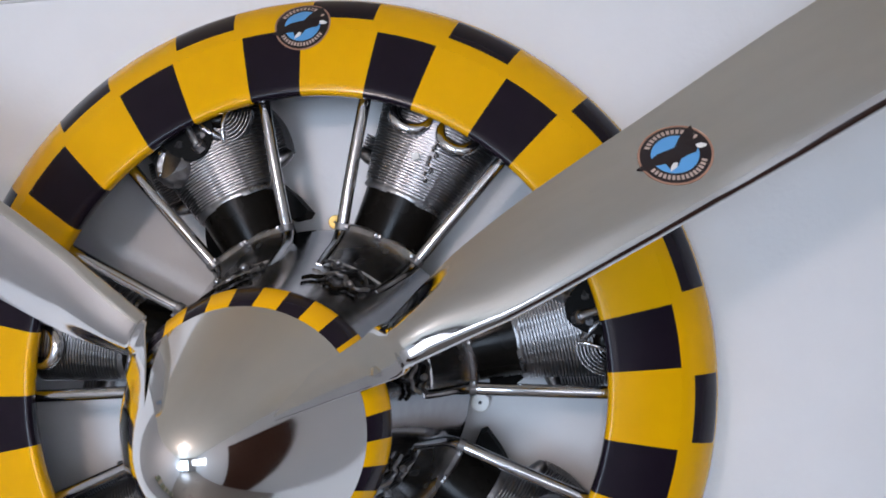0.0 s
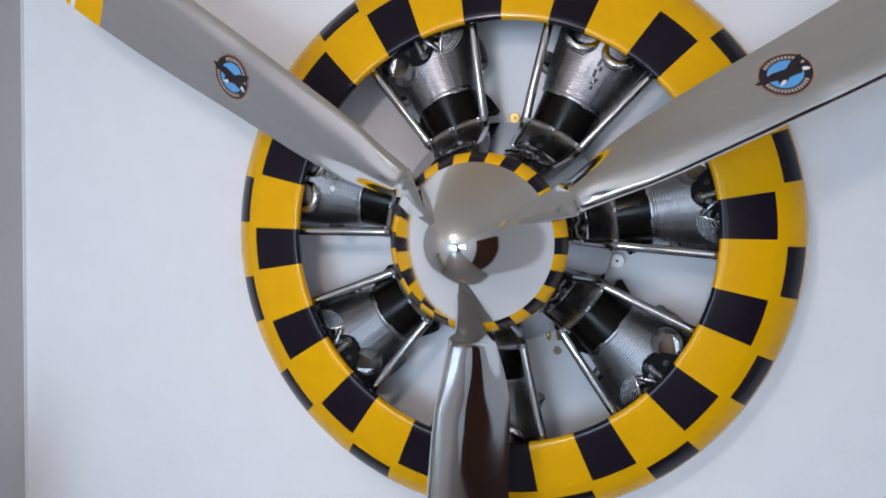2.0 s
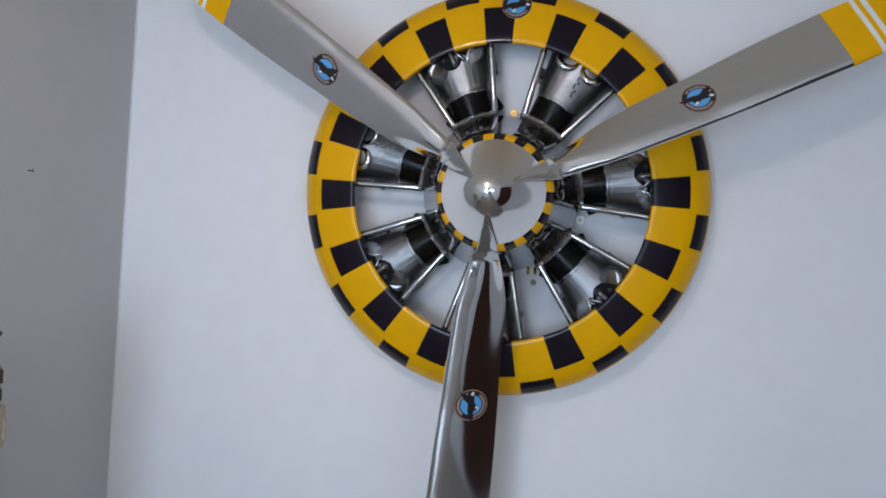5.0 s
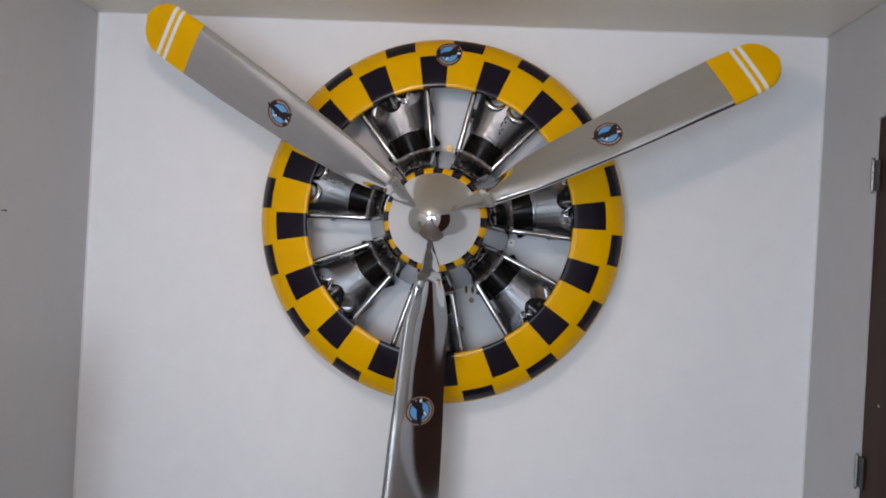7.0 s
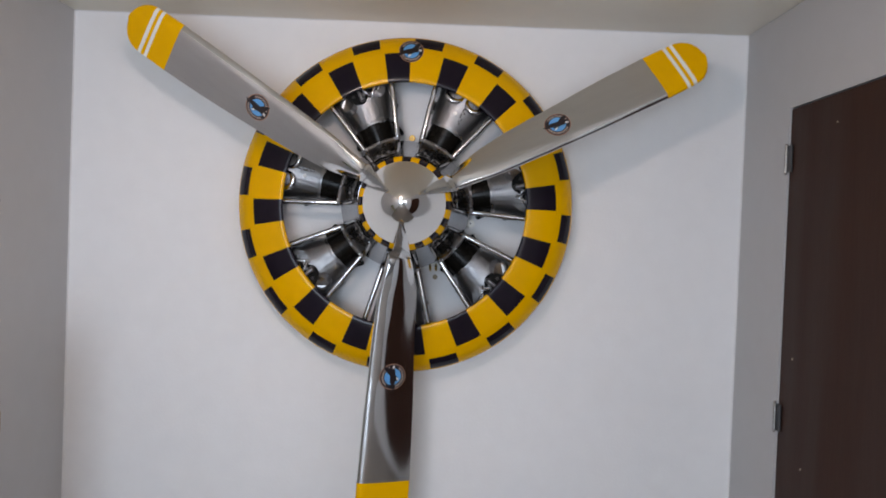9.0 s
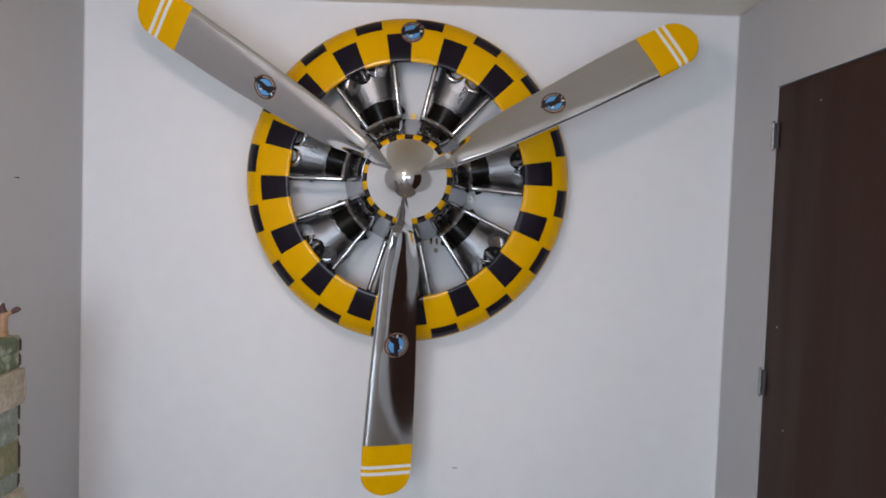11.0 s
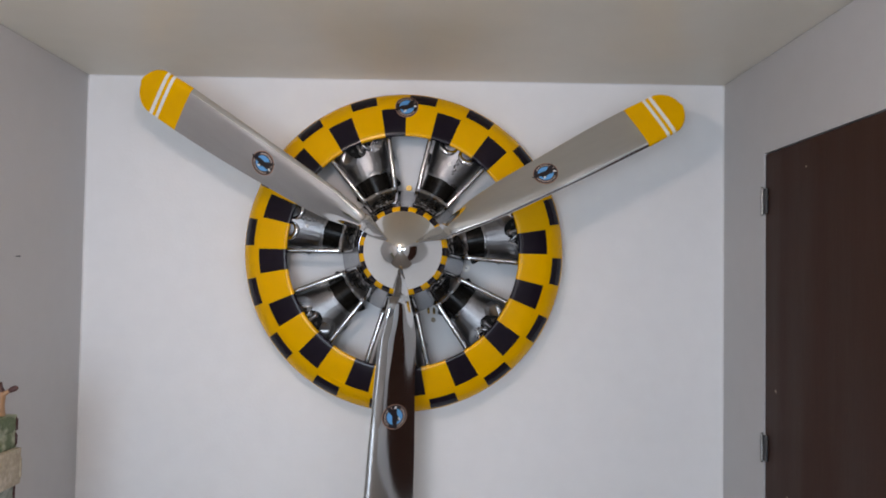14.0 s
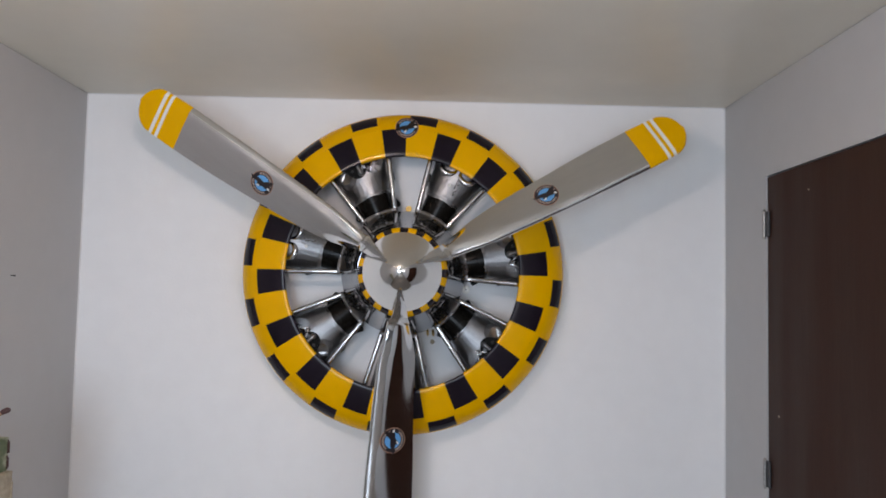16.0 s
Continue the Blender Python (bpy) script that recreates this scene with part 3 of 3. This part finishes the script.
part("spinner_rim", bm, [M_YEL, M_BLK], propeller, "checkered rim round the spinner", 50)

# propeller blades
U_ROOT, U_TIP, U_PAINT = 0.058, 1.146, 0.956


def blade_dims(u):
    chord = float(np.interp(u, [0.058, 0.085, 0.105, 0.153, 0.172, 0.22, 0.26, 0.30, 0.35, 0.50, 0.70, 0.962, 1.05, 1.155], [0.006, 0.022, 0.034, 0.054, 0.066, 0.091, 0.108, 0.122, 0.130, 0.145, 0.161, 0.172, 0.168, 0.158]))
    pitch = radians(float(np.interp(u, [0.07, 0.165, 0.180, 0.40, 0.70, 1.155], [5, 9, 34, 30, 25, 16])))
    thick = float(np.interp(u, [0.07, 0.165, 0.180, 0.30, 0.60, 1.0, 1.155], [0.13, 0.15, 0.46, 0.25, 0.16, 0.10, 0.08])) * chord
    if u > 1.072:          # rounded tip
        chord *= math.sqrt(max(0.0, 1 - ((u - 1.072) / (U_TIP - 1.072)) ** 2)) * 0.98 + 0.02
    return chord, pitch, thick


BLADE_U, BLADE_W = [0.058, 0.085, 0.105, 0.125, 0.153, 0.170, 0.180, 0.6, 1.155], [0.662, 0.621, 0.588, 0.556, 0.515, 0.482, 0.448, 0.372, 0.335]
BLADE_LE = [0.058, 0.172, 0.30, 0.40], [0.005, 0.042, 0.060, 0.0]   # the leading edge stays on its line where the root tapers


# extra width past the leading and trailing edges: the lowest blade, and the trailing edge of the upper two
WIDE_U, WIDE_LEAD, WIDE_TRAIL = [0.058, 0.15, 0.18, 0.30, 0.45, 1.155], [0.0, -0.010, 0.010, 0.017, 0.018, 0.018], [0.0, 0.010, 0.010, 0.008, 0.0, 0.0]
UPPER_TRAIL = [0.25, 0.40, 0.80, 1.00, 1.155], [0.0, 0.009, 0.009, 0.003, 0.0]


def blade_point(u, x, front, wide=False):
    """x from 0 at the leading (rounded) edge to 1 at the trailing edge."""
    chord, pitch, thick = blade_dims(u)
    x = min(max(x, 0.0), 1.0)
    nose = float(np.interp(u, [0.2, 0.45, 0.8, 1.15], [0.36, 0.25, 0.15, 0.11]))
    full = (0.42 * math.sqrt(1 - (1 - min(x / 0.035, 1)) ** 2) + 0.58 * math.sin(math.pi / 2 * (x / nose)) ** 1.1) if x < nose else math.cos(math.pi / 2 * (x - nose) / (1 - nose)) ** 1.15 if x < 0.9999 else 0.0
    t = thick * full * (0.76 if front else -0.28)
    c = (0.5 - x) * chord + (max(0.0, float(np.interp(u, *BLADE_LE)) - 0.5 * chord) if u < 0.30 else 0.0)
    if wide:
        c += (1 - x) * float(np.interp(u, WIDE_U, WIDE_LEAD)) - x * float(np.interp(u, WIDE_U, WIDE_TRAIL))
    else:
        c -= x * float(np.interp(u, *UPPER_TRAIL))
    v = -(c * math.cos(pitch) - t * math.sin(pitch))
    w = float(np.interp(u, BLADE_U, BLADE_W)) + c * math.sin(pitch) + t * math.cos(pitch)
    return place(u, v, w)


XS = [0, 0.003, 0.010, 0.020, 0.035, 0.06, 0.09, 0.12, 0.15, 0.18, 0.21, 0.24, 0.28, 0.34, 0.42, 0.5, 0.6, 0.7, 0.8, 0.9, 0.96, 1.0]


def blade_skin(us, lift=0.0, wide=False):
    bm = bmesh.new()
    rings = []
    for u in us:
        pts = [blade_point(u, x, True, wide) for x in XS] + [blade_point(u, x, False, wide) for x in reversed(XS[1:-1])]
        if lift:
            mid = sum(pts, Vector()) / len(pts)
            pts = [p + (p - mid).normalized() * lift for p in pts]
        rings.append([bm.verts.new(p) for p in pts])
    n = len(rings[0])
    for q, r in zip(rings, rings[1:]):
        for k in range(n):
            bm.faces.new((q[k], q[(k + 1) % n], r[(k + 1) % n], r[k]))
    bm.faces.new(rings[0])
    bm.faces.new(rings[-1])
    bmesh.ops.recalc_face_normals(bm, faces=bm.faces)
    return bm


def drape(shape, surface, up=0.0006):
    """A flat outline with holes filled by a fan, laid on a surface: shape gives (p, q) rings from inside to outside."""
    bm = bmesh.new()
    rings = [[bm.verts.new(surface(p, q, up)) for p, q in ring] for ring in shape]
    n = len(rings[0])
    for a, b in zip(rings, rings[1:]):
        for k in range(n):
            bm.faces.new((a[k], a[(k + 1) % n], b[(k + 1) % n], b[k]))
    return bm


def disc(r0, r1, rings=3, seg=40):
    return [[(r * math.cos(2 * math.pi * k / seg), r * math.sin(2 * math.pi * k / seg)) for k in range(seg)] for r in np.linspace(max(r0, 0.0004), r1, rings)]


def fill(surface, outline, up):
    """A filled polygon laid on the surface, cut fine enough to follow it."""
    bm = bmesh.new()
    vs = [bm.verts.new((p, q, 0)) for p, q in outline]
    f = bm.faces.new(vs)
    bmesh.ops.triangulate(bm, faces=[f])
    bmesh.ops.subdivide_edges(bm, edges=bm.edges, cuts=1)
    for v in bm.verts:
        v.co = surface(v.co.x, v.co.y, up)
    return bm


def badge(parent, surface, R, turn):
    """Round emblem decal: copper edge, dark band with letter bars, blue field, dark bird with pale head and tail."""
    ca, sa = math.cos(radians(turn)), math.sin(radians(turn))
    bm = bmesh.new()

    def surf(p, q, up):
        return surface(p * ca - q * sa, p * sa + q * ca, up)

    def add(piece, index):
        base = [bm.verts.new(v.co) for v in piece.verts]
        piece.verts.index_update()
        for f in piece.faces:
            bm.faces.new([base[v.index] for v in f.verts]).material_index = index
        piece.free()
    add(drape(disc(0.94 * R, R), surf, 0.0006), 0)
    add(drape(disc(0.64 * R, 0.94 * R), surf, 0.0006), 1)
    add(drape(disc(0, 0.64 * R, 5), surf, 0.0006), 2)
    bird = [(-1.12, -0.24), (-0.75, -0.06), (-0.45, 0.12), (-0.15, 0.18), (0.05, 0.22), (0.22, 0.48), (0.44, 0.70), (0.66, 0.84), (0.66, 0.60), (0.58, 0.34), (0.66, 0.10), (0.55, -0.08), (0.32, -0.12), (0.12, -0.20), (-0.02, -0.40), (-0.24, -0.48), (-0.32, -0.26), (-0.60, -0.26), (-0.85, -0.36)]
    add(fill(surf, [(p * R, q * R) for p, q in bird], 0.0011), 1)
    add(fill(surf, [(0.60 * R, 0.17 * R), (0.74 * R, 0.18 * R), (0.88 * R, 0.09 * R), (0.82 * R, 0.02 * R), (0.70 * R, 0.01 * R), (0.60 * R, 0.05 * R)], 0.0015), 3)
    add(fill(surf, [(-0.12 * R, -0.28 * R), (0.00 * R, -0.30 * R), (-0.06 * R, -0.44 * R), (-0.26 * R, -0.54 * R), (-0.22 * R, -0.40 * R)], 0.0015), 3)
    for lo, hi, n in ((28, 152, 13), (205, 335, 15)):
        for i in range(n):
            a = radians(lo + (hi - lo) * (i + 0.5) / n)
            d = radians((hi - lo) / n * 0.32)
            bm.faces.new([bm.verts.new(surf(r * R * math.cos(b), r * R * math.sin(b), 0.0009)) for r, b in ((0.71, a - d), (0.85, a - d), (0.85, a + d), (0.71, a + d))]).material_index = 4
    return part("emblem", bm, [M_COPPER, M_INK, M_BLUE, M_WHITE, M_TAN], parent, "round emblem with a dark bird on blue")


def blade(parent, face_turn, u_badge, wide=False):
    us = [U_ROOT, 0.066, 0.075, 0.085, 0.095, 0.105, 0.115, 0.125, 0.14, 0.153, 0.164, 0.170, 0.174, 0.179] + list(np.linspace(0.185, U_PAINT, 36))
    b = part("propeller_blade", blade_skin(us, 0.0, wide), M_BLADE, parent, "polished aluminium propeller blade with yellow tip", 50)
    tip_us = list(np.linspace(U_PAINT, 1.072, 8)) + [1.072 + (U_TIP - 1.072) * math.sin(math.pi / 2 * i / 12) for i in range(1, 13)]
    tip = part("blade_tip", blade_skin(tip_us, 0.0004, wide), M_YEL, b, "yellow painted blade tip", 50)
    for f0, f1 in ((0.40, 0.465), (0.53, 0.60)):
        u0, u1 = U_PAINT + (U_TIP - U_PAINT) * f0, U_PAINT + (U_TIP - U_PAINT) * f1
        part("white_stripe", blade_skin([u0, (u0 + u1) / 2, u1], 0.0010, wide), M_WHITE, b, "white stripe", 50)

    def surf(p, q, up):
        u = u_badge + p
        chord, pitch, _ = blade_dims(u)
        x = 0.5 + q / chord
        return blade_point(u, x, True, wide) + Vector((0, -up, 0))
    badge(b, surf, 0.0455, face_turn)
    return b


for a, turn, u, wide in ((29.0, -22, 0.578, False), (147.9, 158, 0.598, False), (267.7, 171, 0.584, True)):
    blade(propeller, turn, u, wide).matrix_basis = spin(a)


def cowl_surf(p, q, up):
    r, a = 0.564 + q, radians(89.6) - p / 0.564
    return Vector((r * math.cos(a), -cowl_w(r) - up, r * math.sin(a)))


badge(cowl, cowl_surf, 0.045, 0)

# ---- stack of wrapped blocks by the side wall ----
def mottled(name, a, b, scale):
    m = mat(name, a, 0.6, var=0.35, scale=26, bump=0.5, bscale=70)
    n, l = m.node_tree.nodes, m.node_tree.links
    noise, ramp, mix, co = n.new("ShaderNodeTexNoise"), n.new("ShaderNodeMapRange"), n.new("ShaderNodeMix"), n.new("ShaderNodeTexCoord")
    mix.data_type = "RGBA"
    noise.inputs["Scale"].default_value, noise.inputs["Detail"].default_value = scale, 5
    ramp.inputs["From Min"].default_value, ramp.inputs["From Max"].default_value = 0.50, 0.62
    hsv = n["Hue/Saturation/Value"]
    l.new(co.outputs["Object"], noise.inputs["Vector"])
    l.new(noise.outputs["Fac"], ramp.inputs["Value"])
    l.new(ramp.outputs["Result"], mix.inputs["Factor"])
    mix.inputs["A"].default_value, mix.inputs["B"].default_value = (*a, 1), (*b, 1)
    l.new(mix.outputs["Result"], hsv.inputs["Color"])
    return m


M_MOSS = mottled("mossy_green_wrap", (0.10, 0.14, 0.07), (0.30, 0.33, 0.24), 22)
M_SAGE = mottled("grey_green_wrap", (0.22, 0.26, 0.22), (0.36, 0.38, 0.34), 16)
M_OLIVE = mottled("olive_tan_wrap", (0.20, 0.20, 0.10), (0.30, 0.26, 0.16), 14)
M_BUFF = mottled("cream_wrap", (0.40, 0.34, 0.25), (0.50, 0.44, 0.35), 12)


def wrapped_block(z0, z1, x1, material, label, seed):
    """A soft-edged wrapped block with slightly uneven faces, a dark tie band and folded paper at its end."""
    r = random.Random(seed)
    bm = box(bmesh.new(), -1.292, x1, -1.13, -0.80, z0 + 0.0005, z1 - 0.0005)
    bmesh.ops.subdivide_edges(bm, edges=bm.edges, cuts=5, use_grid_fill=True)
    for v in bm.verts:
        edge = sum(abs(q - lo) < 1e-4 or abs(q - hi) < 1e-4 for q, lo, hi in ((v.co.x, -1.292, x1), (v.co.y, -1.13, -0.80), (v.co.z, z0 + 0.0005, z1 - 0.0005)))
        inward = Vector(((-1.21 - v.co.x), (-0.965 - v.co.y), 0)).normalized()
        if edge >= 2:
            v.co += inward * 0.004
        v.co += inward * r.uniform(0, 0.004)
    ob = tagged(part("wrapped_block", bm, material, smooth=55), label, "block", "stacked blocks")
    bm = bmesh.new()
    zm = (z0 + z1) / 2
    for k in range(2):
        y = -0.806 - 0.005 * k
        box(bm, x1 - 0.012, x1 + r.uniform(-0.0005, 0.0015), y - 0.0012, y + 0.0012, zm - (z1 - z0) * r.uniform(0.25, 0.45), zm + (z1 - z0) * r.uniform(0.2, 0.42))
    part("end_fold", bm, M_BUFF if material == M_BUFF else M_WOODDK, ob)
    return ob


LAYERS = [(0.050, "moss"), (0.048, "moss"), (0.107, "buff"), (0.058, "sage"), (0.050, "sage"), (0.099, "olive"), (0.053, "sage"), (0.085, "buff")]
KIND = {"moss": (M_MOSS, -1.116, "mottled mossy green wrapped block in a tall stack"), "sage": (M_SAGE, -1.118, "grey-green wrapped block in a tall stack"),
        "olive": (M_OLIVE, -1.117, "olive and tan wrapped block in a tall stack"), "buff": (M_BUFF, -1.100, "thick cream wrapped block with a ragged edge")}
STACK_TOP = 1.155
z, k = STACK_TOP, 0
while z > 0.004:
    h, kind = LAYERS[k % len(LAYERS)]
    z0 = z - h if z - h > 0.04 else 0.0
    material, x1, label = KIND[kind]
    wrapped_block(z0, z, x1, material, label, 20 + k)
    z, k = z0, k + 1

figurine = tagged(new("wooden_figurine"), "small tan wooden figurine with dark red tipped arm on the blocks", "figurine")
figurine.location = (-1.157, -0.835, STACK_TOP - 0.001)
bm = bmesh.new()
tube(bm, [(0, 0, 0), (0, 0, 0.004), (0.002, 0, 0.03), (0.002, 0, 0.058), (0.004, 0, 0.075)], [0.017, 0.018, 0.013, 0.015, 0.010], 14)
tube(bm, [(0.006, 0, 0.060), (0.016, 0.002, 0.067), (0.026, 0.004, 0.073)], [0.009, 0.007, 0.006], 10)
part("body", bm, M_WOOD, figurine, smooth=50)
bm = bmesh.new()
tube(bm, [(0.024, 0.003, 0.072), (0.034, 0.005, 0.078), (0.044, 0.006, 0.082), (0.051, 0.007, 0.083)], [0.006, 0.0085, 0.0085, 0.003], 10, ellipse=0.6)
part("arm_tip", bm, M_WOODDK, figurine, "dark red painted tip", 50)
bm = bmesh.new()
tube(bm, [(0.004, 0, 0.070), (-0.002, 0, 0.086), (0.004, 0, 0.100)], [0.012, 0.010, 0.003], 10)
part("horn", bm, M_WOODDK, figurine, "dark horn", 50)

# ---- small marks ----
bm = bmesh.new()
tube(bm, [(XL - 0.01, -0.508, 1.632), (XL + 0.012, -0.508, 1.633), (XL + 0.013, -0.508, 1.633), (XL + 0.0145, -0.508, 1.633)], [0.0015, 0.0015, 0.0035, 0.003], 8)
tagged(part("nail", bm, M_DARK, smooth=30), "small dark nail sticking out of the side wall", "nail")
for y, z, w, h in ((-0.484, 1.21, 0.010, 0.006), (-0.574, 0.874, 0.006, 0.008), (-0.707, 1.955, 0.007, 0.004)):
    bm = bmesh.new()
    r = random.Random(int(1000 * z))
    bm.faces.new([bm.verts.new((XR + 0.0034, y + w * math.cos(t) * r.uniform(0.5, 1), z + h * math.sin(t) * r.uniform(0.5, 1))) for t in np.linspace(0, 2 * math.pi, 9)[:-1]])
    part("paint_chip", bm, M_CREAM, door, "pale chip in the stain")
bm = bmesh.new()
r = random.Random(3)
bm.faces.new([bm.verts.new((0.227 + 0.016 * math.cos(t) * r.uniform(0.5, 1), -0.0008, 0.522 + 0.005 * math.sin(t) * r.uniform(0.5, 1))) for t in np.linspace(0, 2 * math.pi, 11)[:-1]])
part("scuff", bm, M_SIDE, bpy.data.objects["wall_north"], "grey scuff mark")
bm = bmesh.new()
bm.faces.new([bm.verts.new((0.120 + 0.011 * math.cos(t) * r.uniform(0.7, 1), -0.0008, 1.409 + 0.012 * math.sin(t) * r.uniform(0.7, 1))) for t in np.linspace(0, 2 * math.pi, 15)[:-1]])
part("glue_stain", bm, M_CREAM, bpy.data.objects["wall_north"], "tan glue stain")
